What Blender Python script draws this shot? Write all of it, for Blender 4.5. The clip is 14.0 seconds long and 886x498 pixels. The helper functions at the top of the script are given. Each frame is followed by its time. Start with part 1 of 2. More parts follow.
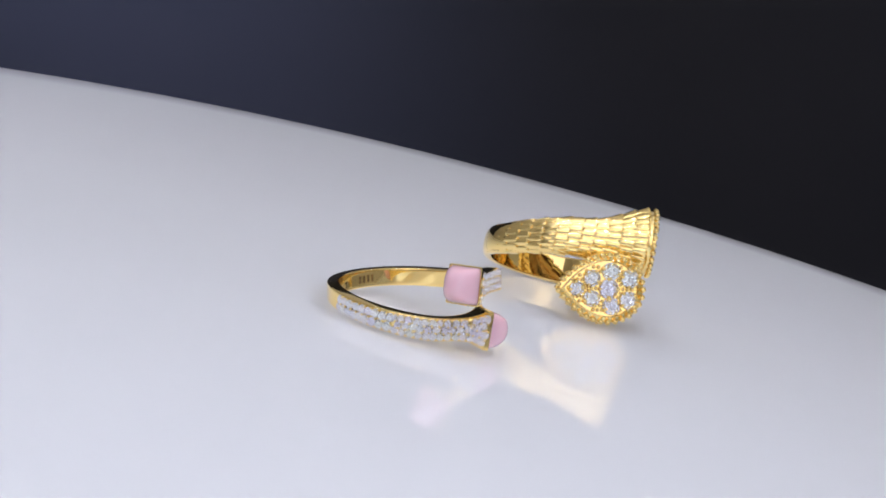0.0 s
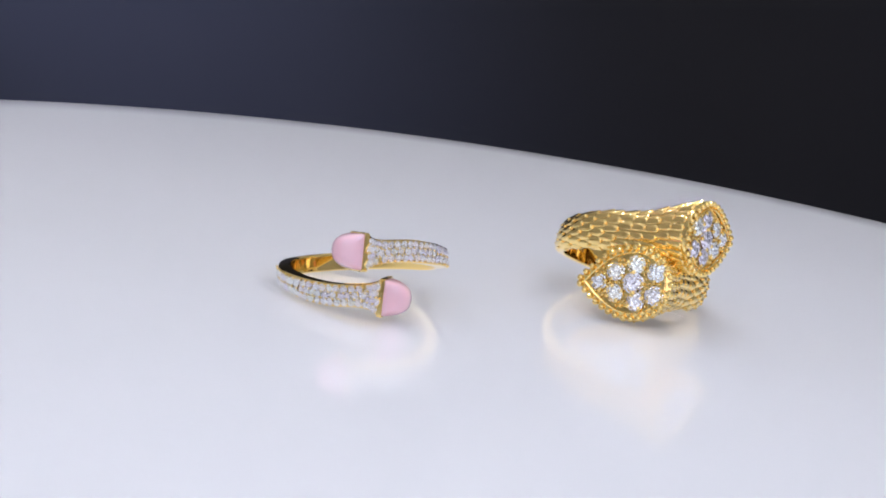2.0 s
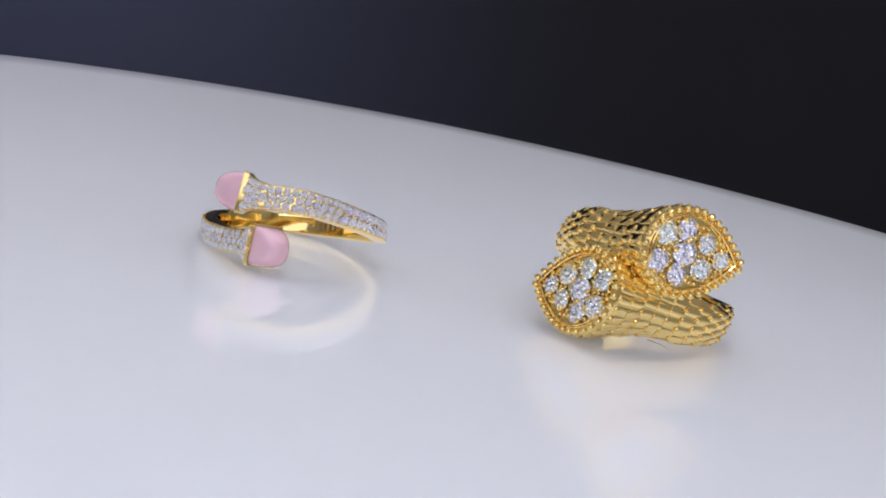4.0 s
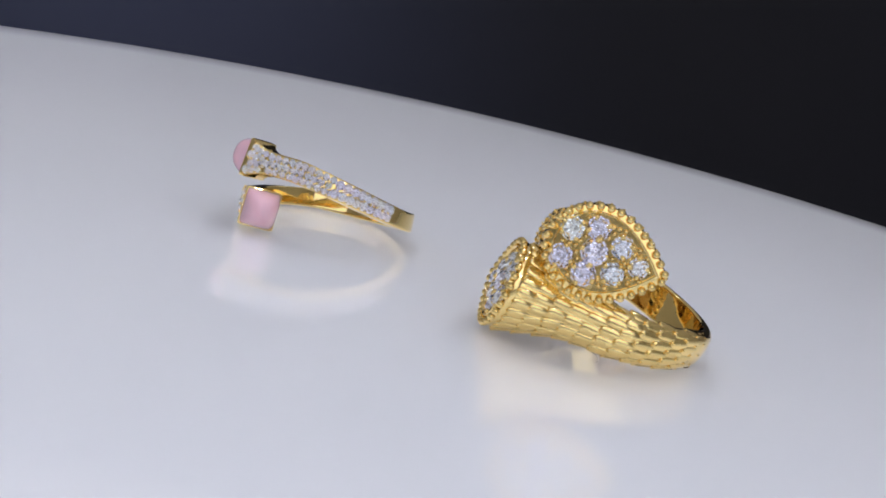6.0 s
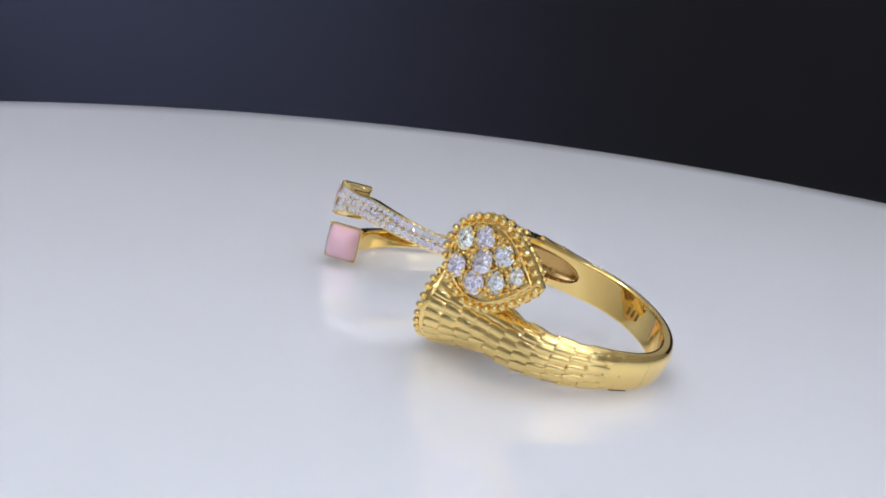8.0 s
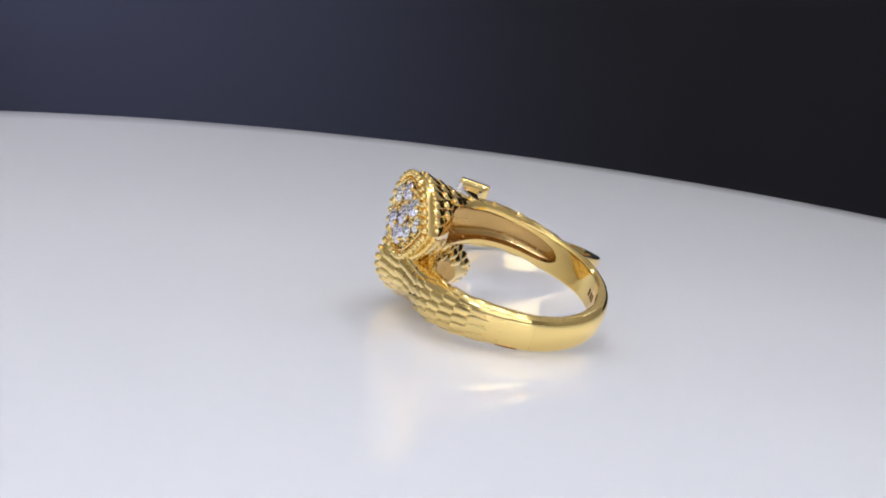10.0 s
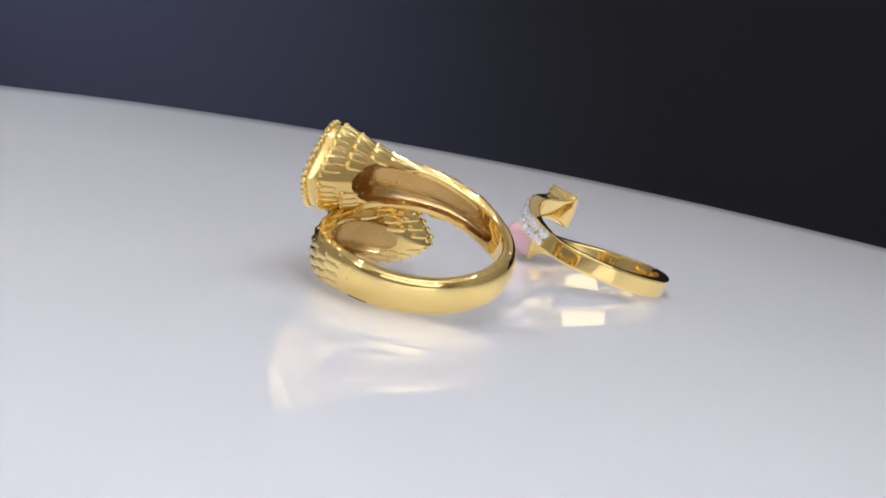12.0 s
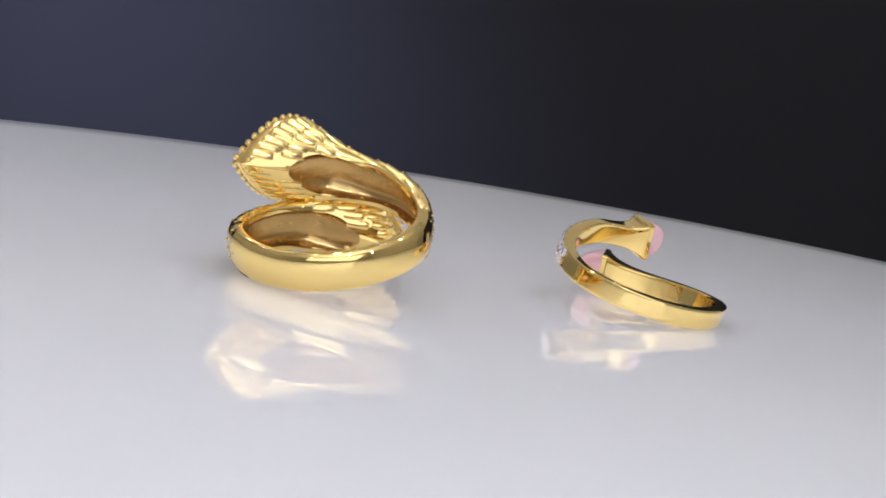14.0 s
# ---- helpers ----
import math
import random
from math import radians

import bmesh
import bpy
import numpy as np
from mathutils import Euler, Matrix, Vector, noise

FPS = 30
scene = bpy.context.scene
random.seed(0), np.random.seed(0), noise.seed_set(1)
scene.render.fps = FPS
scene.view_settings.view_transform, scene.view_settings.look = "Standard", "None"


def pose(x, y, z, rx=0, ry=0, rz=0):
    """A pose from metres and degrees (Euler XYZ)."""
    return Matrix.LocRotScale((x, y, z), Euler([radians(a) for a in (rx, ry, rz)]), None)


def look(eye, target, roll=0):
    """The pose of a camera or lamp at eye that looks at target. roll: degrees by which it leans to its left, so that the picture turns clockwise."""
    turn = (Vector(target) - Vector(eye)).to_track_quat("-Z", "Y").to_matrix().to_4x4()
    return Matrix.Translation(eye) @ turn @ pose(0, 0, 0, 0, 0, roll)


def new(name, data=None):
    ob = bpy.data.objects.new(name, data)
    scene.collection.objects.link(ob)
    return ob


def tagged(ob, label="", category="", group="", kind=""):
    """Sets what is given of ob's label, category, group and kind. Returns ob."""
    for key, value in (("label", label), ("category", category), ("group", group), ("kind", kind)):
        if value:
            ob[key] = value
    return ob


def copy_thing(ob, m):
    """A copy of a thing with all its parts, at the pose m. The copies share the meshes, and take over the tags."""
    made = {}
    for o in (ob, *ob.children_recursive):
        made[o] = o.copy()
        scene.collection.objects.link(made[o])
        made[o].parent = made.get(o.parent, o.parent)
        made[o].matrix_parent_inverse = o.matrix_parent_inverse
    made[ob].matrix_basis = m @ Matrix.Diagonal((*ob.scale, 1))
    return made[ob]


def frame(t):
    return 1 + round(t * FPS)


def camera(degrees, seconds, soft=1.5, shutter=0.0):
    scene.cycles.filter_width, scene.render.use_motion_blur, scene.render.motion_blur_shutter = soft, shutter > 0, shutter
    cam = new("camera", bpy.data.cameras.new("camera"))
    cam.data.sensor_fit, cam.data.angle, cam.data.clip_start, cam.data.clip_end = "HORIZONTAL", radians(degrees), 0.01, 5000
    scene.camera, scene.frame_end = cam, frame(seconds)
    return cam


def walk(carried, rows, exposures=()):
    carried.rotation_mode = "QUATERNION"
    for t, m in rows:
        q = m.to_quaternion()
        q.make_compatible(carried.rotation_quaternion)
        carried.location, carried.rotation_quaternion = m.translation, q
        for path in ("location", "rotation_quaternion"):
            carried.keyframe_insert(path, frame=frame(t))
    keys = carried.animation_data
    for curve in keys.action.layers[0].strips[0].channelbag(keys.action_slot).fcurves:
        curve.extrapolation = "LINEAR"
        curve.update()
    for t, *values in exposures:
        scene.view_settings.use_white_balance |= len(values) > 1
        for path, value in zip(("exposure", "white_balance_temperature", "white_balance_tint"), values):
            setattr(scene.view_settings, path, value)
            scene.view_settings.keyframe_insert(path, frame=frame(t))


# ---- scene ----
cam = camera(34.8, 14.0, soft=1.8)

MM = 0.001
# seconds, place in millimetres, turn in degrees, and the turn of the turntable
ROWS = [
    (0.0, -5.75, -168.17, 39.08, 78.66, -14.40, 2.64, 0.06),
    (0.5, -2.05, -168.14, 40.46, 78.52, -11.37, 3.19, -8.38),
    (1.0, 0.29, -167.45, 41.04, 78.01, -9.32, 4.02, -16.77),
    (1.5, 2.75, -167.78, 42.00, 77.56, -8.33, 4.55, -25.02),
    (2.0, 0.41, -166.14, 41.53, 77.61, -8.18, 3.21, -33.04),
    (2.5, -0.45, -156.47, 40.47, 77.22, -8.54, 2.75, -40.91),
    (3.0, 0.14, -147.07, 37.14, 77.38, -9.26, 2.36, -48.64),
    (5.5, 0.54, -146.37, 34.96, 77.79, -13.18, 1.55, -86.95),
    (6.0, -0.12, -148.93, 37.73, 76.43, -12.64, 2.07, -94.69),
    (6.5, -0.74, -150.29, 39.65, 75.90, -11.65, 2.71, -102.43),
    (7.0, 1.33, -151.50, 41.29, 75.61, -9.13, 3.19, -110.10),
    (7.5, 2.61, -153.20, 40.94, 76.35, -6.73, 3.59, -117.66),
    (10.0, -2.16, -168.02, 34.97, 79.17, -7.45, 3.65, -154.77),
    (10.5, -4.40, -157.25, 30.81, 79.58, -8.86, 2.89, -162.10),
    (11.0, -3.83, -158.73, 29.85, 79.87, -9.52, 3.55, -169.45),
    (11.5, -3.99, -159.25, 30.43, 79.98, -10.05, 3.58, -176.81),
    (12.0, -4.71, -159.31, 28.44, 80.40, -10.88, 3.56, -184.14),
    (12.5, -2.35, -160.03, 29.67, 80.03, -10.87, 4.53, -191.46),
    (13.0, -3.82, -158.11, 28.55, 80.96, -10.85, 4.12, -198.75),
    (13.5, -4.99, -152.05, 25.81, 82.11, -10.12, 3.30, -205.96),
    (14.0, -3.89, -150.18, 23.98, 82.22, -9.53, 3.43, -213.16),
]
walk(cam, [(r[0], pose(r[1] * MM, r[2] * MM, r[3] * MM, r[4], r[5], r[6])) for r in ROWS],
     exposures=[(0.0, 0.06, 5850, 16), (2.0, 0.16, 5850, 16), (3.0, 0.08, 5850, 16), (5.5, -0.18, 5850, 16), (7.5, -0.06, 5800, 13), (10.0, 0.16, 6000, 14), (11.0, 0.12, 6050, 14), (13.0, 0.14, 6100, 14), (14.0, 0.14, 6150, 15)])

# ---- light ----
world = bpy.data.worlds.new("dim_room")
scene.world = world
world.use_nodes = True
world.node_tree.nodes["Background"].inputs[0].default_value = (0.55, 0.65, 1.0, 1)
world.node_tree.nodes["Background"].inputs[1].default_value = 0.02
scene.view_settings.exposure = 0.0


def area_lamp(name, eye, target, size, watts, colour, size_y=None):
    data = bpy.data.lights.new(name, "AREA")
    data.energy, data.color, data.size = watts, colour, size
    if size_y:
        data.shape, data.size_y = "RECTANGLE", size_y
    ob = new(name, data)
    ob.matrix_world = look(eye, target)
    return ob


for k in range(5):
    area_lamp("spot_led", (-0.17 + 0.10 * k, -0.27 - 0.02 * (k % 2), 0.27 + 0.03 * (k % 3)), (0, 0.02, 0), 0.008, 0.096, (0.74, 0.83, 1.0))
area_lamp("spot_led", (0.145, 0.09, 0.50), (0, 0, 0), 0.013, 0.28, (0.98, 0.98, 1.0))
area_lamp("spot_led", (-0.145, 0.09, 0.50), (0, 0, 0), 0.013, 0.28, (0.98, 0.98, 1.0))
# Added broad fill from behind the camera, to brighten the gold facing it.
area_lamp("front_window", (0.1, -1.40, 0.55), (0, 0, 0.1), 1.6, 5.2, (0.90, 0.95, 1.0), 0.9)
# Added uplight: soft fill bounced off the unseen ceiling, lifting the gold's darks.
area_lamp("ceiling_wash", (0.0, -0.9, 1.0), (0.0, -0.5, 1.6), 0.6, 19.0, (1.0, 0.97, 0.94), 0.6)
wall_light = bpy.data.lights.new("wall_wash", "SPOT")
wall_light.energy, wall_light.color, wall_light.spot_size, wall_light.spot_blend, wall_light.shadow_soft_size = 66, (0.62, 0.69, 1.0), radians(44), 1.0, 0.1
new("wall_wash", wall_light).matrix_world = look((-0.80, 0.55, 0.35), (-0.36, 1.3, -0.06))

# ---- materials ----


def material(name, colour, rough, metal=0.0, grain=0.0, grain_scale=400.0, bump=0.0, vary=0.0, coat=0.0, sub=0.0):
    m = bpy.data.materials.new(name)
    m.use_nodes = True
    nt = m.node_tree
    b = nt.nodes["Principled BSDF"]
    b.inputs["Base Color"].default_value = (*colour, 1)
    b.inputs["Roughness"].default_value = rough
    b.inputs["Metallic"].default_value = metal
    b.inputs["Coat Weight"].default_value = coat
    if sub:
        b.inputs["Subsurface Weight"].default_value = sub
        b.inputs["Subsurface Radius"].default_value = (1.0, 0.5, 0.45)
        b.inputs["Subsurface Scale"].default_value = 0.0008
    tc = nt.nodes.new("ShaderNodeTexCoord")
    if grain or bump:
        n1 = nt.nodes.new("ShaderNodeTexNoise")
        n1.inputs["Scale"].default_value, n1.inputs["Detail"].default_value = grain_scale, 4
        nt.links.new(tc.outputs["Object"], n1.inputs["Vector"])
    if grain:
        mr = nt.nodes.new("ShaderNodeMapRange")
        mr.inputs["To Min"].default_value, mr.inputs["To Max"].default_value = max(0.0, rough - grain), rough + grain
        nt.links.new(n1.outputs["Fac"], mr.inputs["Value"])
        nt.links.new(mr.outputs["Result"], b.inputs["Roughness"])
    if bump:
        bp = nt.nodes.new("ShaderNodeBump")
        bp.inputs["Strength"].default_value, bp.inputs["Distance"].default_value = bump, 0.00006
        nt.links.new(n1.outputs["Fac"], bp.inputs["Height"])
        nt.links.new(bp.outputs["Normal"], b.inputs["Normal"])
    if vary:
        n2 = nt.nodes.new("ShaderNodeTexNoise")
        n2.inputs["Scale"].default_value, n2.inputs["Detail"].default_value = grain_scale * 0.22, 3
        nt.links.new(tc.outputs["Object"], n2.inputs["Vector"])
        mx = nt.nodes.new("ShaderNodeMix")
        mx.data_type = "RGBA"
        mx.inputs["A"].default_value = (*[c * (1 - vary) for c in colour], 1)
        mx.inputs["B"].default_value = (*[min(1, c * (1 + vary)) for c in colour], 1)
        nt.links.new(n2.outputs["Fac"], mx.inputs["Factor"])
        nt.links.new(mx.outputs["Result"], b.inputs["Base Color"])
    return m


GOLD = material("polished_gold", (1.0, 0.745, 0.285), 0.035, 1.0, 0.015, 900, 0.06, 0.03)
GOLD_CAST = material("cast_gold", (1.0, 0.745, 0.295), 0.13, 1.0, 0.04, 1100, 0.7, 0.04)
PALE_GOLD = material("pale_gold", (1.0, 0.75, 0.295), 0.06, 1.0, 0.02, 900, 0.05, 0.03)
PINK = material("pink_opal", (0.80, 0.50, 0.545), 0.12, 0.0, 0.03, 700, 0.05, 0.06, 0.4, 0.25)
WHITE = material("white_acrylic", (0.82, 0.82, 0.82), 0.006, 0.0, 0.004, 60, 0.0, 0.012, 0.25, 1.0)
WHITE.node_tree.nodes["Principled BSDF"].inputs["Subsurface Radius"].default_value = (1.0, 1.0, 1.0)
WHITE.node_tree.nodes["Principled BSDF"].inputs["Coat Roughness"].default_value = 0.004
WHITE.node_tree.nodes["Principled BSDF"].inputs["Subsurface Scale"].default_value = 0.018
PAINT = material("light_wall_paint", (0.62, 0.60, 0.57), 0.8, 0.0, 0.05, 9, 0.0, 0.05)
WALL = material("dark_wall_paint", (0.025, 0.025, 0.029), 0.8, 0.0, 0.05, 9, 0.0, 0.15)
WALL.node_tree.nodes["Principled BSDF"].inputs["Specular IOR Level"].default_value = 0.05
# Rough cast inside of the arms; base darkened to paint in the hollow's shade.
SHADED_LINING = material("unpolished_gold", (0.62, 0.41, 0.16), 0.24, 1.0, 0.1, 1200, 0.6, 0.1)
STAMP = material("stamped_mark", (0.25, 0.15, 0.05), 0.4, 0.6)
DARK = material("dark_metal", (0.05, 0.05, 0.055), 0.5, 0.3)
FIBRE = material("white_fibre", (0.85, 0.85, 0.85), 0.6)


def gem_material():
    m = bpy.data.materials.new("cut_diamond")
    m.use_nodes = True
    nt = m.node_tree
    b = nt.nodes["Principled BSDF"]
    b.inputs["Roughness"].default_value = 0.0
    b.inputs["IOR"].default_value = 2.4
    b.inputs["Metallic"].default_value = 0.85
    b.inputs["Transmission Weight"].default_value = 0.25
    # Each stone's random base tint paints in the coloured sparkle of diamond fire.
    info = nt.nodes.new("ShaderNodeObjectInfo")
    fire_ramp = nt.nodes.new("ShaderNodeValToRGB")
    fire_ramp.color_ramp.elements[0].color = (0.86, 0.84, 1.0, 1)
    fire_ramp.color_ramp.elements[1].color = (1.0, 0.93, 0.98, 1)
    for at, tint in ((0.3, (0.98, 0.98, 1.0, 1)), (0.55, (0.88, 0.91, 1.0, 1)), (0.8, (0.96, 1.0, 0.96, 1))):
        fire_ramp.color_ramp.elements.new(at).color = tint
    nt.links.new(info.outputs["Random"], fire_ramp.inputs["Fac"])
    nt.links.new(fire_ramp.outputs["Color"], b.inputs["Base Color"])
    tc = nt.nodes.new("ShaderNodeTexCoord")
    cells = nt.nodes.new("ShaderNodeTexVoronoi")
    cells.inputs["Scale"].default_value = 3000
    bump = nt.nodes.new("ShaderNodeBump")
    bump.inputs["Strength"].default_value, bump.inputs["Distance"].default_value = 0.8, 0.00030
    nt.links.new(tc.outputs["Object"], cells.inputs["Vector"])
    nt.links.new(cells.outputs["Distance"], bump.inputs["Height"])
    nt.links.new(bump.outputs["Normal"], b.inputs["Normal"])
    return m


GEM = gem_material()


def lamp_material(name, colour, strength):
    m = bpy.data.materials.new(name)
    m.use_nodes = True
    b = m.node_tree.nodes["Principled BSDF"]
    b.inputs["Base Color"].default_value = (0.8, 0.8, 0.8, 1)
    b.inputs["Emission Color"].default_value = (*colour, 1)
    b.inputs["Emission Strength"].default_value = strength
    return m


LED = lamp_material("led_glow", (1.0, 0.96, 0.92), 560)

# ---- mesh helpers (millimetres in, metres out) ----


def mesh_of(name, verts, faces, mat, smooth=True):
    me = bpy.data.meshes.new(name)
    me.from_pydata([tuple(c * MM for c in v) for v in verts], [], faces)
    me.materials.append(mat)
    if smooth:
        me.polygons.foreach_set("use_smooth", [True] * len(me.polygons))
    me.update()
    return me


def fix_normals(me):
    bm = bmesh.new()
    bm.from_mesh(me)
    bmesh.ops.recalc_face_normals(bm, faces=bm.faces)
    bm.to_mesh(me)
    bm.free()
    return me


def crisp(me, deg=35):
    me.set_sharp_from_angle(angle=radians(deg))
    return me


def part(name, me, parent, m=None, label=""):
    ob = new(name, me)
    ob.parent = parent
    if m is not None:
        ob.matrix_basis = m
    return tagged(ob, label) if label else ob


def loft(rings, close=True, cap_a=True, cap_b=True):
    """Verts and faces of a skin over rings of equal count."""
    n = len(rings[0])
    verts = [v for ring in rings for v in ring]
    faces = []
    for i in range(len(rings) - 1):
        for j in range(n if close else n - 1):
            k = (j + 1) % n
            faces.append((i * n + j, i * n + k, (i + 1) * n + k, (i + 1) * n + j))
    if cap_a:
        faces.append(tuple(range(n))[::-1])
    if cap_b:
        faces.append(tuple((len(rings) - 1) * n + j for j in range(n)))
    return verts, faces


def ease(a, b, x):
    t = min(1.0, max(0.0, (x - a) / (b - a)))
    return t * t * (3 - 2 * t)


def spow(x, p):
    return math.copysign(abs(x) ** p, x)


def axes(origin, x, z):
    """A pose in millimetres from an origin, an x axis and a rough z axis."""
    x = Vector(x).normalized()
    z = (Vector(z) - x * Vector(z).dot(x)).normalized()
    y = z.cross(x)
    m = Matrix((x, y, z)).transposed().to_4x4()
    m.translation = Vector(origin) * MM
    return m


def sphere_mesh(name, r, mat, seg=8, rows=5):
    rings = []
    for i in range(1, rows):
        a = math.pi * i / rows
        rings.append([(r * math.sin(a) * math.cos(2 * math.pi * j / seg), r * math.sin(a) * math.sin(2 * math.pi * j / seg), r * math.cos(a)) for j in range(seg)])
    verts, faces = loft(rings, cap_a=False, cap_b=False)
    top, low = len(verts), len(verts) + 1
    verts += [(0, 0, r), (0, 0, -r)]
    last = (rows - 2) * seg
    for j in range(seg):
        k = (j + 1) % seg
        faces += [(top, k, j), (low, last + j, last + k)]
    return fix_normals(mesh_of(name, verts, faces, mat))


def gem_mesh(name, r):
    """A round brilliant: table, crown and pavilion facets."""
    def ring(n, rr, z, off):
        return [(rr * r * math.cos(2 * math.pi * (j + off) / n), rr * r * math.sin(2 * math.pi * (j + off) / n), z * r) for j in range(n)]

    verts = ring(8, 0.50, 0.36, 0) + ring(8, 0.76, 0.24, 0.5) + ring(16, 1.0, 0.02, 0.5) + ring(16, 1.0, -0.05, 0.5) + [(0, 0, -0.8 * r)]
    faces = [tuple(range(8))]
    for j in range(8):
        k = (j + 1) % 8
        g0, g1, g2 = 16 + (2 * j) % 16, 16 + (2 * j + 1) % 16, 16 + (2 * j + 2) % 16
        h = (2 * j - 1) % 16 + 16
        faces += [(j, 8 + j, k), (8 + j, g0, g1), (k, 8 + j, g1), (j, g0, 8 + j), (j, h, g0)]
    for j in range(16):
        k = (j + 1) % 16
        faces += [(16 + j, 32 + j, 32 + k, 16 + k), (32 + j, 48, 32 + k)]
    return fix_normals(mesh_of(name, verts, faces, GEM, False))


# ---- turntable and room ----


def lathe(profile, seg):
    rings = [[(r * math.cos(2 * math.pi * j / seg), r * math.sin(2 * math.pi * j / seg), z) for j in range(seg)] for r, z in profile]
    return loft(rings)


def build_turntable():
    root = tagged(new("turntable"), "round glossy white acrylic turntable, turning slowly", "turntable")
    edge = [(136 - 1.2 + 1.2 * math.sin(a), -1.2 + 1.2 * math.cos(a)) for a in [math.pi / 2 * k / 6 for k in range(7)]]
    prof = [(0.5, 0), (40, 0), (90, 0), (125, 0)] + edge + [(136, -9), (134.5, -10.5), (30, -10.5)]
    part("disc", fix_normals(mesh_of("disc", *lathe(prof, 256), WHITE)), root)
    part("hub", fix_normals(mesh_of("hub", *lathe([(40, -10.5), (41, -11.5), (41, -17), (38, -18)], 64), DARK)), root, label="dark plastic hub")
    part("foot_ring", fix_normals(mesh_of("foot_ring", *lathe([(56, -18), (58, -19.5), (62, -38), (60, -40)], 64), DARK)), root, label="dark plastic foot")
    return root


def slab(name, lo, hi, mat):
    v = [(x, y, z) for x in (lo[0], hi[0]) for y in (lo[1], hi[1]) for z in (lo[2], hi[2])]
    f = [(0, 1, 3, 2), (4, 6, 7, 5), (0, 4, 5, 1), (2, 3, 7, 6), (0, 2, 6, 4), (1, 5, 7, 3)]
    return tagged(new(name, mesh_of(name, v, f, mat, False)), kind="structure")


turntable = build_turntable()
slab("floor", (-1500, -1500, -800), (1500, 1300, -750), PAINT)
slab("wall_north", (-1500, 1300, -750), (1500, 1400, 1600), PAINT)
slab("backdrop", (-1490, 1270, -750), (1490, 1296, 620), WALL)
slab("wall_south", (-1500, -1600, -750), (1500, -1500, 1600), PAINT)
slab("wall_west", (-1600, -1500, -750), (-1500, 1300, 1600), PAINT)
slab("wall_east", (1500, -1500, -750), (1600, 1300, 1600), PAINT)


def build_table():
    root = tagged(new("display_table"), "small dark display table under the white turntable", "table")
    v = [(x, y, z) for x in (-260, 260) for y in (-190, 240) for z in (-65, -40)]
    f = [(0, 1, 3, 2), (4, 6, 7, 5), (0, 4, 5, 1), (2, 3, 7, 6), (0, 2, 6, 4), (1, 5, 7, 3)]
    part("tabletop", mesh_of("tabletop", v, f, DARK, False), root)
    leg = fix_normals(mesh_of("leg", *lathe([(14, -65), (14, -400), (11, -748), (11, -750)], 16), DARK))
    for x in (-220, 220):
        for y in (-150, 200):
            part("leg", leg, root, pose(x * MM, y * MM, 0))
    return root


build_table()
slab("ceiling", (-1500, -1500, 1600), (1500, 1300, 1700), PAINT)


def build_light_strip():
    """A half circle of small lamps above the back of the turntable, hung from the ceiling."""
    root = tagged(new("light_strip"), "curved slim light strip with a row of small white lamps", "light strip")
    R = 270
    arc = [radians(168 + 204 * k / 60) for k in range(61)]
    rail = [[((R + x) * math.cos(a), (R + x) * math.sin(a), z) for x, z in ((-6, 3), (6, 3), (6, 11), (-6, 11))] for a in arc]
    part("housing", crisp(fix_normals(mesh_of("housing", *loft(rail), DARK))), root)
    me = sphere_mesh("bulb", 2.2, LED)
    for k in range(42):
        a = radians(170 + 200 * k / 41)
        part("bulb", me, root, pose(R * MM * math.cos(a), R * MM * math.sin(a), 0))
    rod = fix_normals(mesh_of("rod", *lathe([(2, 10), (2, 500), (2, 900), (2, 1151)], 10), DARK))
    for a in (200, 270, 340):
        part("rod", rod, root, pose(R * MM * math.cos(radians(a)), R * MM * math.sin(radians(a)), 0))
    root.matrix_basis = pose(0.0, 0.40, 0.45, 0, 0, 0)
    return root


light_strip = build_light_strip()

# ---- the two rings ----
GOLD_POSE = (10.03, 21.45, 5.38, -14.81, -13.7, -40.98)
PINK_POSE = (-7.30, -11.75, 3.59, 11.91, -9.4, -46.26)
HALF_TURN = pose(0, 0, 0, 180, 0, 0)

# pear-shaped head of the gold ring, in the ring's own axes (x to the heads, z along the finger)
HEAD_N = Vector((0.78, 0.62, 0.09)).normalized()
HEAD_L = Vector((-7.6, 9.15, 2.85))
HEAD_L = (HEAD_L - HEAD_N * HEAD_L.dot(HEAD_N)).normalized()
HEAD_W = HEAD_N.cross(HEAD_L)
if HEAD_W.z < 0:
    HEAD_W = -HEAD_W
HEAD_C = Vector((11.55, 4.2, 4.3))


def pear(a, grow=0.0):
    """Outline of the pear: along and across, at the angle a (0 at the round end, pi at the tip)."""
    c, s = math.cos(a), math.sin(a)
    l = -4.55 * c - 0.9 if c > 0 else -6.5 * c - 0.9
    w = 4.08 * s if c > 0 else math.copysign(4.08 * (1 - (-c) ** 1.9), s)
    k = 1 + grow / 4.6
    return l * (1 + grow / 5.6), w * k


def head_point(a, grow=0.0, up=0.0):
    l, w = pear(a, grow)
    return HEAD_C + HEAD_L * l + HEAD_W * w + HEAD_N * up


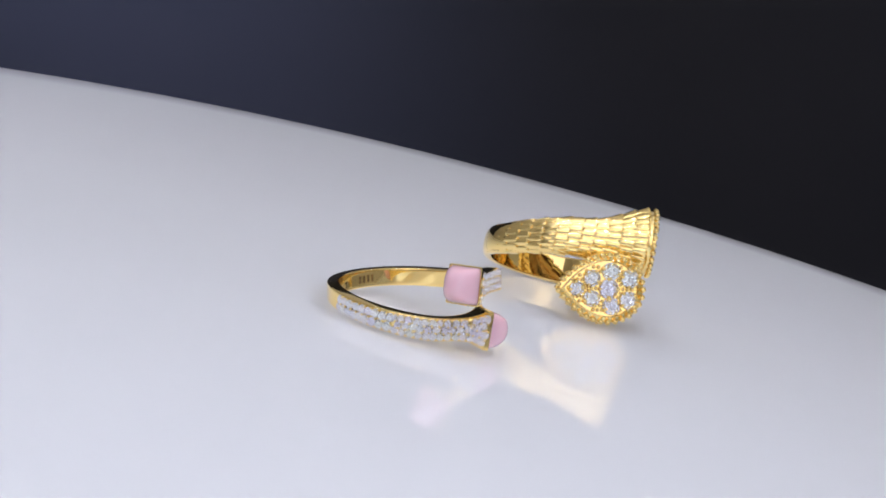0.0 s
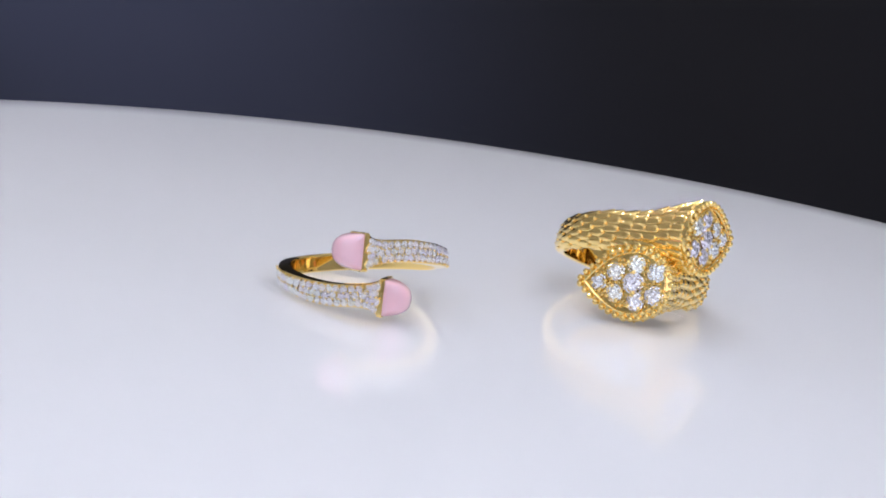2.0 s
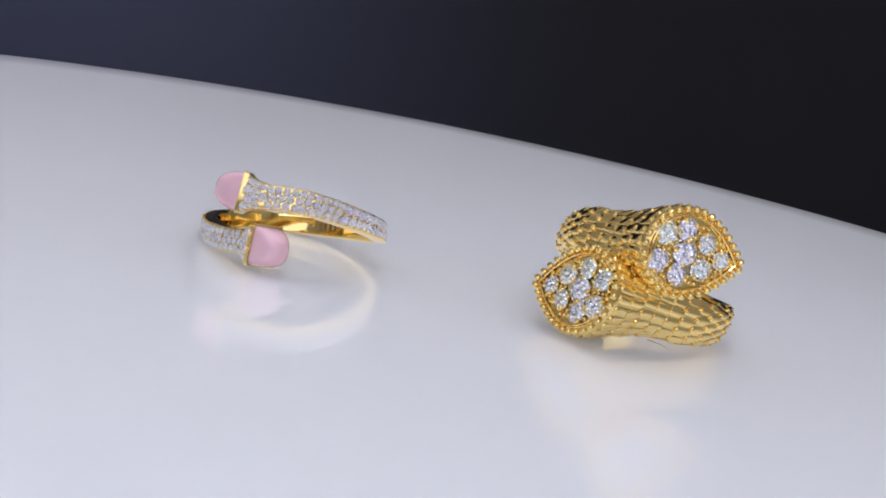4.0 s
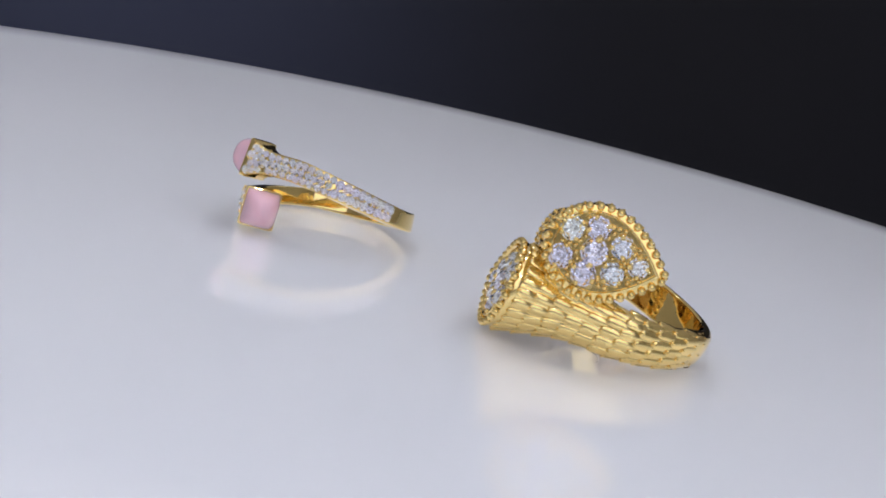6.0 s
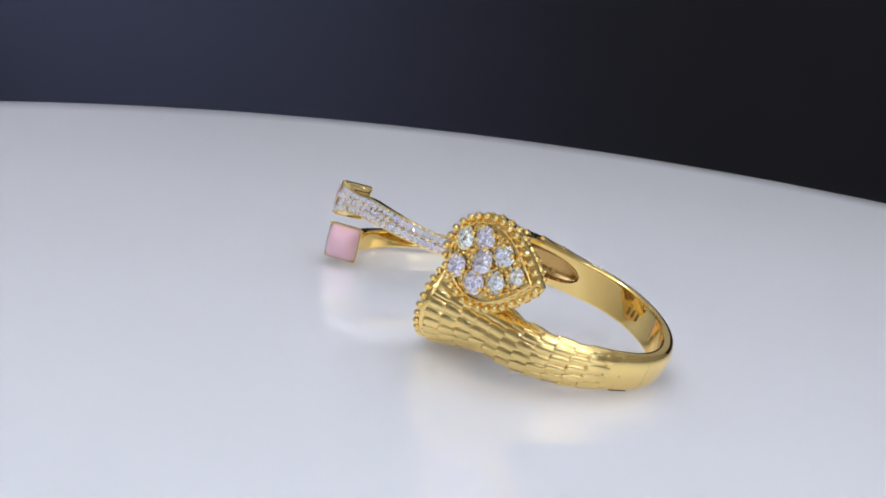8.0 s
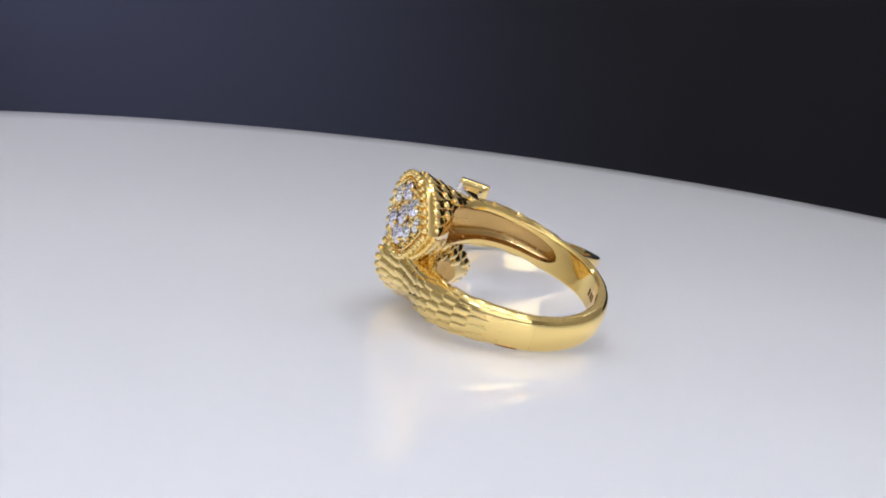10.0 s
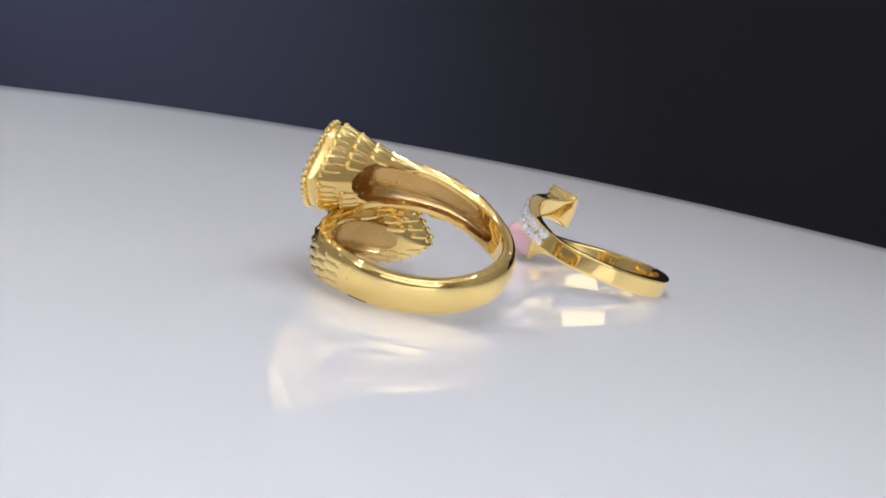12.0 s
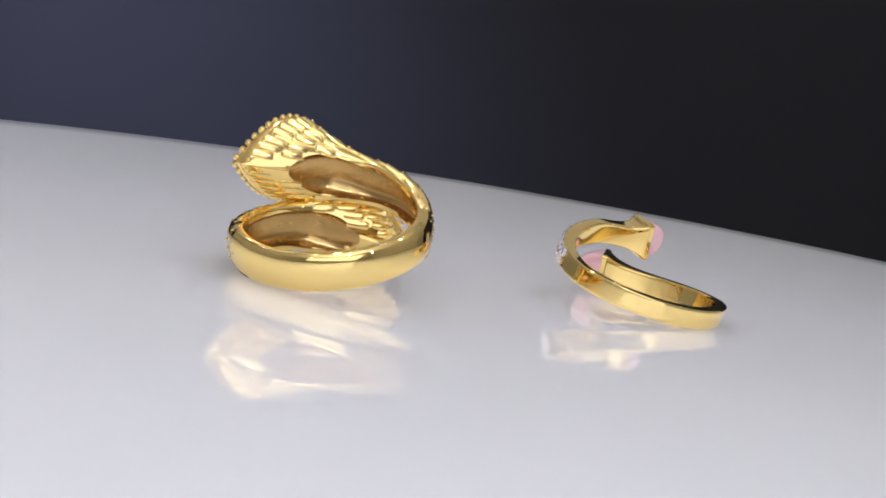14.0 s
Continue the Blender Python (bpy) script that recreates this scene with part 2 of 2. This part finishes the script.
def gold_section(deg, a):
    phi = radians(deg)
    arm = ease(-135, -60, deg)
    hw = 1.92 + 0.20 * ease(-150, -85, deg) + 0.35 * ease(-80, -30, deg)
    r_in, r_out = 8.5, 9.95 + 0.25 * arm
    mid = r_in + 0.45
    zc = 2.3 * ease(-110, -10, deg)
    c, s = math.cos(a), math.sin(a)
    if c >= 0:
        r = mid + (r_out - mid) * c ** 0.75
    else:
        r = mid - (mid - r_in) * min(1.0, (-c * 2.2)) ** 0.6
    z = zc + hw * spow(s, 0.85)
    return Vector((r * math.cos(phi), r * math.sin(phi), z))


FLARE = -38.0


def gold_surface(u, a):
    """The arm: u 0..1 along the band, 1..2 along the flare to the head."""
    if u <= 1:
        return gold_section(-128 + (FLARE + 128) * u, a)
    t = u - 1
    p0 = gold_section(FLARE, a)
    p1 = head_point(a, 0.25, -0.55)
    d0 = Vector((-math.sin(radians(FLARE)), math.cos(radians(FLARE)), 0.12)) * 11.0
    d1 = HEAD_N * 5.0
    h = p0 * (2 * t ** 3 - 3 * t * t + 1) + d0 * (t ** 3 - 2 * t * t + t) + p1 * (3 * t * t - 2 * t ** 3) + d1 * (t ** 3 - t * t)
    return h


def cut(me, tools):
    """The mesh me with the closed tool meshes taken away."""
    ob = new("block", me)
    spare = []
    for tool, m in tools:
        t = new("tool", tool)
        t.matrix_basis = m
        mod = ob.modifiers.new("cut", "BOOLEAN")
        mod.operation, mod.object, mod.solver = "DIFFERENCE", t, "EXACT"
        spare.append(t)
    bpy.context.view_layer.update()
    done = bpy.data.meshes.new_from_object(ob.evaluated_get(bpy.context.evaluated_depsgraph_get()))
    for o in (ob, *spare):
        bpy.data.objects.remove(o)
    done.name = me.name
    return done


def scale_mesh():
    """One scale: a long rounded bar that rises to a blunt, beaded end. Unit length and width."""
    rings = []
    for x, h, w in ((-0.5, -0.15, 0.32), (-0.36, 0.40, 0.43), (-0.1, 0.70, 0.48), (0.34, 1.0, 0.47), (0.46, 0.86, 0.41), (0.52, 0.2, 0.30)):
        rings.append([(x, -w, -0.35), (x, -w * 0.86, h * 0.62), (x, 0, h), (x, w * 0.86, h * 0.62), (x, w, -0.35)])
    v, f = loft(rings, close=False, cap_a=False, cap_b=True)
    return fix_normals(mesh_of("scale", v, f, GOLD_CAST))


def stamps(root, deg, count, r):
    """Small stamped strokes on the inner face of a band."""
    v = [(x, y, z) for x in (-0.05, 0.01) for y in (-0.13, 0.13) for z in (-0.42, 0.42)]
    f = [(0, 1, 3, 2), (4, 6, 7, 5), (0, 4, 5, 1), (2, 3, 7, 6), (0, 2, 6, 4), (1, 5, 7, 3)]
    me = mesh_of("stamp", v, f, STAMP, False)
    for k in range(count):
        a = deg + 4.2 * k
        part("stamp", me, root, pose(0, 0, 0, 0, 0, a) @ pose(r * MM, 0, 0))


def build_gold_ring():
    root = tagged(new("gold_ring"), "yellow gold bypass ring with scaled arms and two diamond-set pear heads", "ring")
    N = 56
    angles = [2 * math.pi * j / N for j in range(N)]
    shank = [[gold_section(d, a) for a in angles] for d in range(-180, -120, 3)]
    shank = [[p * 1.0004 for p in ring] for ring in shank]
    other = [[Vector((p.x, -p.y, -p.z)) for p in ring] for ring in shank[1:]]
    other = [[ring[-j % N] for j in range(N)] for ring in other]
    part("shank", crisp(fix_normals(mesh_of("shank", *loft(other[::-1] + shank, cap_a=False, cap_b=False), GOLD))), root, label="smooth polished half-round gold shank")
    us = [k / 26 for k in range(27)] + [1 + k / 22 for k in range(1, 23)]
    body = fix_normals(mesh_of("arm", *loft([[gold_surface(u, a) for a in angles] for u in us]), GOLD))
    body.materials.append(SHADED_LINING)
    trough = []
    for k in range(33):
        t = k / 32
        u = 0.30 + 1.27 * t
        p, o = gold_surface(u, math.pi), gold_surface(u, 0)
        side = gold_surface(u, math.pi / 2) - gold_surface(u, -math.pi / 2)
        end = max(0.03, 1 - abs(2 * t - 1) ** 5) ** 0.5
        deep = min(0.68, 4.6 / (o - p).length) * end
        wide = (0.345 + 0.06 * ease(0.7, 1.4, u)) * end
        trough.append([p + (o - p) * (deep * spow(math.cos(b), 0.7)) + side * (wide * spow(math.sin(b), 0.7)) for b in [2 * math.pi * j / 28 for j in range(28)]])
    tool = fix_normals(mesh_of("trough", *loft(trough), GOLD))
    tool.materials.append(SHADED_LINING)
    tool.polygons.foreach_set("material_index", [1] * len(tool.polygons))
    body = crisp(cut(body, [(tool, Matrix.Identity(4))]), 40)
    arm = part("arm", body, root, label="flaring gold arm covered in scales, hollow inside")
    # scales in staggered rows, more of them to a row where the arm widens
    sm = scale_mesh()
    tip = sphere_mesh("scale_tip", 0.16, GOLD)
    along = [0.20 + 1.74 * k / 300 for k in range(301)]
    run, due, row, last = 0.0, 0.0, 0, gold_surface(along[0], 0)
    for u in along:
        run += (gold_surface(u, 0) - last).length
        last = gold_surface(u, 0)
        if run < due:
            continue
        long = 2.35
        due += 1.72
        row += 1
        reach = radians(84 + 66 * ease(1.2, 1.6, u))
        turn = [reach * (2 * k / 160 - 1) for k in range(161)]
        line = [gold_surface(u, a) for a in turn]
        dist = [0.0]
        for p, q in zip(line, line[1:]):
            dist.append(dist[-1] + (q - p).length)
        count = round(dist[-1] / 1.08)
        wide = dist[-1] / count
        k = 0
        for j in range(count + row % 2):
            at = (j + (0.02 if row % 2 else 0.5)) * wide
            while k < 159 and dist[k + 1] < at:
                k += 1
            a = turn[k]
            p, q = gold_surface(u, a), gold_surface(min(2, u + 0.02), a)
            edge = gold_surface(u, a + 0.04) - gold_surface(u, a - 0.04)
            nrm = edge.cross(q - p)
            if nrm.dot(p - (gold_surface(u, 0) * 0.3 + gold_surface(u, math.pi) * 0.7)) < 0:
                nrm = -nrm
            tall = 0.40 * (0.15 + 0.85 * ease(0.2, 0.6, u))
            m = axes(p - nrm.normalized() * (0.05 + 0.10 * (1 - ease(0.2, 0.5, u))), q - p, nrm) @ Matrix.Diagonal((long, wide * 0.97, tall, 1))
            part("scale", sm, arm, m)
            part("scale_tip", tip, arm, m @ Matrix.Translation((0.00046, 0, 0.00070)) @ Matrix.Diagonal((1 / long, 1 / (wide * 0.97), 1 / tall, 1)))
    # head
    A = [2 * math.pi * j / 64 for j in range(64)]
    def inset(a, k, up):
        l, w = pear(a)
        return HEAD_C + HEAD_L * (-1.2 + (l + 1.2) * k) + HEAD_W * (w * k) + HEAD_N * up

    rings = [[head_point(a, g, h) for a in A] for g, h in ((0.30, -0.62), (0.42, -0.3), (0.30, 0.0), (-0.10, 0.08), (-0.28, 0.12))]
    rings += [[inset(a, k, h) for a in A] for k, h in ((0.925, 0.14), (0.92, 0.44), (0.90, 0.50), (0.88, 0.44), (0.87, 0.02), (0.6, 0.06), (0.3, 0.10), (0.02, 0.12))]
    head = part("head", crisp(fix_normals(mesh_of("head", *loft(rings), GOLD_CAST)), 50), root, label="pear-shaped gold head with a raised bezel")
    bead = sphere_mesh("bead", 0.39, GOLD, 10, 6)
    small = sphere_mesh("bead", 0.33, GOLD)

    def beads(me, grow, up, step):
        pts = [head_point(2 * math.pi * k / 720, grow, up) for k in range(721)]
        run = [0.0]
        for k in range(720):
            run.append(run[-1] + (pts[k + 1] - pts[k]).length)
        n = round(run[-1] / step)
        k = 0
        for i in range(n):
            while run[k] < run[-1] * i / n:
                k += 1
            part("bead", me, head, Matrix.Translation(pts[k] * MM))

    beads(bead, 0.26, 0.24, 1.0)
    beads(small, -0.05, -1.1, 1.25)
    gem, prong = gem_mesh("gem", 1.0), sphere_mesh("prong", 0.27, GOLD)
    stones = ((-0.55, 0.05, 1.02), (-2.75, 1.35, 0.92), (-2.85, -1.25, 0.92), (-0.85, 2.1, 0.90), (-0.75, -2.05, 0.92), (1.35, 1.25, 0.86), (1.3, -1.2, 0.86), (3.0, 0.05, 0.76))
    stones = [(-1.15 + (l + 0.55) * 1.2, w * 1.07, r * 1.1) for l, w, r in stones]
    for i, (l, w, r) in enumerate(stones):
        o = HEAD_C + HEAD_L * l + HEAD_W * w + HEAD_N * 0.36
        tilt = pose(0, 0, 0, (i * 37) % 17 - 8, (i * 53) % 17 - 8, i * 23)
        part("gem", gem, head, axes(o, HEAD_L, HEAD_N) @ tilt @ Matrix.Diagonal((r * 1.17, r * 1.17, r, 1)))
    for i, (l, w, r) in enumerate(stones):
        for k in range(4):
            b = i * 0.7 + k * math.pi / 2
            o = HEAD_C + HEAD_L * (l + (r + 0.04) * math.cos(b)) + HEAD_W * (w + (r + 0.04) * math.sin(b)) + HEAD_N * 0.42
            part("prong", prong, head, Matrix.Translation(o * MM))
    granule = sphere_mesh("granule", 0.25, GOLD)
    for i in range(-9, 10):
        for j in range(-7, 8):
            l, w = i * 0.60 + (0.30 if j % 2 else 0), j * 0.55
            inside = abs(w) < 3.2 * (1 - ((l + 0.9) / 5.7) ** 1.9) if -0.9 < l < 4.8 else l <= -0.9 and ((l + 0.9) / 3.9) ** 2 + (w / 3.3) ** 2 < 1
            if inside and min(math.hypot(l - x, w - y) - r * 1.17 for x, y, r in stones) > 0.06:
                part("granule", granule, head, Matrix.Translation((HEAD_C + HEAD_L * l + HEAD_W * w + HEAD_N * 0.14) * MM))
    copy_thing(arm, HALF_TURN)
    copy_thing(head, HALF_TURN)
    stamps(root, -152, 3, 8.5)
    return root


# ---- ring with pink stones ----
END_C = Vector((10.08, 1.38, -2.66))
END_N = Vector((0.33, 0.92, -0.20)).normalized()
END_R = Vector((0.936, -0.35, 0.03))
END_R = (END_R - END_N * END_R.dot(END_N)).normalized()
END_Z = END_R.cross(END_N)
if END_Z.z < 0:
    END_Z = -END_Z


def square(a, p=0.22):
    """A rounded unit square at the angle a."""
    c, s = math.cos(a), math.sin(a)
    return spow(c, p), spow(s, p)


def end_point(a, size, up, p=0.12):
    x, y = square(a, p)
    return END_C + END_R * (x * size) + END_Z * (y * size * 1.07) + END_N * up


def pink_section(deg, a):
    phi = radians(deg)
    x, y = square(a, 0.2)
    r_in, r_out = 8.35, 9.66 + 0.12 * ease(-150, -60, deg)
    hw = 1.08 + 0.25 * ease(-110, -20, deg)
    r = (r_in + r_out) / 2 + x * (r_out - r_in) / 2
    return Vector((r * math.cos(phi), r * math.sin(phi), -2.5 * ease(-125, 5, deg) + 0.5 * math.sin(math.pi * min(1.0, (deg + 180) / 160)) + y * hw))


PINK_FLARE = -34.0


def pink_surface(u, a):
    if u <= 1:
        return pink_section(-180 + (PINK_FLARE + 180) * u, a)
    t = u - 1
    p0, p1 = pink_section(PINK_FLARE, a), end_point(a, 1.9, -0.5, 0.2)
    d0 = (p0 - pink_section(PINK_FLARE - 1, a)).normalized() * 6.5
    d1 = END_N * 4.5 + (p1 - END_C) * 1.6
    return p0 * (2 * t ** 3 - 3 * t * t + 1) + d0 * (t ** 3 - 2 * t * t + t) + p1 * (3 * t * t - 2 * t ** 3) + d1 * (t ** 3 - t * t)


def build_pink_ring():
    root = tagged(new("pink_stone_ring"), "slim gold bypass ring paved with diamonds, with two pink domed stones", "ring")
    N = 40
    angles = [2 * math.pi * (j + 0.5) / N for j in range(N)]
    us = [k / 40 for k in range(41)] + [1 + k / 16 for k in range(1, 17)]
    arm = part("arm", crisp(fix_normals(mesh_of("arm", *loft([[pink_surface(u, a) for a in angles] for u in us], cap_a=False), PALE_GOLD))), root, label="flat polished gold arm that flares to a square end")
    bez = [[end_point(a, s, h) for a in angles] for s, h in ((1.88, -0.52), (1.98, -0.45), (2.02, 0.05), (1.98, 0.10), (1.88, 0.10), (1.86, -0.1))]
    part("bezel", crisp(fix_normals(mesh_of("bezel", *loft(bez), PALE_GOLD))), arm, label="square gold bezel")
    dome = []
    for k in range(13):
        t = k / 12
        s = 1.87 * math.cos(t * math.pi / 2) ** 0.75
        dome.append([end_point(a, max(s, 0.02), -0.1 + 2.9 * math.sin(t * math.pi / 2), 0.16 + 0.84 * t ** 0.8) for a in angles])
    part("pink_stone", fix_normals(mesh_of("pink_stone", *loft(dome), PINK)), arm, label="pale pink polished domed square stone")
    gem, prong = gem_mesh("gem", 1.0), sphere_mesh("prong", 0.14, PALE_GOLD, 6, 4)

    def set_row(u0, n, w, step):
        for j in range(n):
            u = min(1.99, u0 + (step / 2 if j % 2 else 0) + random.uniform(-0.06, 0.06) * step)
            k = (j + 0.5) / n * 2 - 1
            lo, hi = pink_surface(u, radians(-40)), pink_surface(u, radians(40))
            p = lo.lerp(hi, (k * 0.94 + 1) / 2)
            q = pink_surface(min(2, u + 0.01), radians(-40)).lerp(pink_surface(min(2, u + 0.01), radians(40)), (k * 0.94 + 1) / 2)
            nrm = (q - p).cross(hi - lo)
            if nrm.dot(p - pink_surface(u, math.pi)) < 0:
                nrm = -nrm
            nrm.normalize()
            r = min(w, 0.56 * (hi - lo).length / n)
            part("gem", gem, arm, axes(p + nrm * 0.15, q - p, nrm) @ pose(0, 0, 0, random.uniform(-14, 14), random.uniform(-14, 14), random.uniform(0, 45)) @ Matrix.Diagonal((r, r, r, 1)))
            part("prong", prong, arm, Matrix.Translation((p + nrm * 0.20 + (hi - lo).normalized() * r * 0.9 + (q - p).normalized() * r * 0.8) * MM))

    u = 0.575
    while u < 1.0:
        set_row(u, 2 if u < 0.86 else 3, 0.54, 0.033)
        u += 0.033
    t = 0.02
    while t < 0.97:
        set_row(1 + t, 3 if t < 0.6 else 4, 0.54, 0.115)
        t += 0.115
    copy_thing(arm, HALF_TURN)
    stamps(root, 174, 4, 8.35)
    return root


def build_fibre():
    pts = [(15.66, 19.63), (16.3, 20.05), (16.95, 20.3), (18.0, 20.4), (19.06, 20.19)]
    rings = [[(x, y + 0.05 * math.cos(b), 0.08 + 0.05 * math.sin(b)) for b in (0.3, 2.4, 4.5)] for x, y in pts]
    return tagged(new("fibre", fix_normals(mesh_of("fibre", *loft(rings), FIBRE))), "short fine white fibre lying on the turntable", "fibre")


fibre = build_fibre()
gold_ring = build_gold_ring()
pink_ring = build_pink_ring()


def lowest(root, m):
    low = 1.0
    for o in root.children_recursive:
        chain, q = o.matrix_basis.copy(), o.parent
        while q is not root:
            chain, q = q.matrix_basis @ chain, q.parent
        if o.name.startswith(("scale", "gem", "prong")):
            continue
        mm = m @ chain
        low = min(low, min((mm @ v.co).z for v in o.data.vertices))
    return low


def rest(root, p):
    """The pose of a ring that rests on the turntable."""
    m = pose(p[0] * MM, p[1] * MM, p[2] * MM, *p[3:])
    return Matrix.Translation((0, 0, 0.00003 - lowest(root, m))) @ m


GOLD_REST, PINK_REST = rest(gold_ring, GOLD_POSE), rest(pink_ring, PINK_POSE)


def turn_at(t):
    for a, b in zip(ROWS, ROWS[1:]):
        if a[0] <= t <= b[0]:
            return a[7] + (b[7] - a[7]) * (t - a[0]) / (b[0] - a[0])


def motions():
    for thing, m in ((turntable, Matrix.Identity(4)), (fibre, Matrix.Identity(4)), (gold_ring, GOLD_REST), (pink_ring, PINK_REST)):
        walk(thing, [(k * 0.5, pose(0, 0, 0, 0, 0, turn_at(k * 0.5)) @ m) for k in range(29)])


motions()
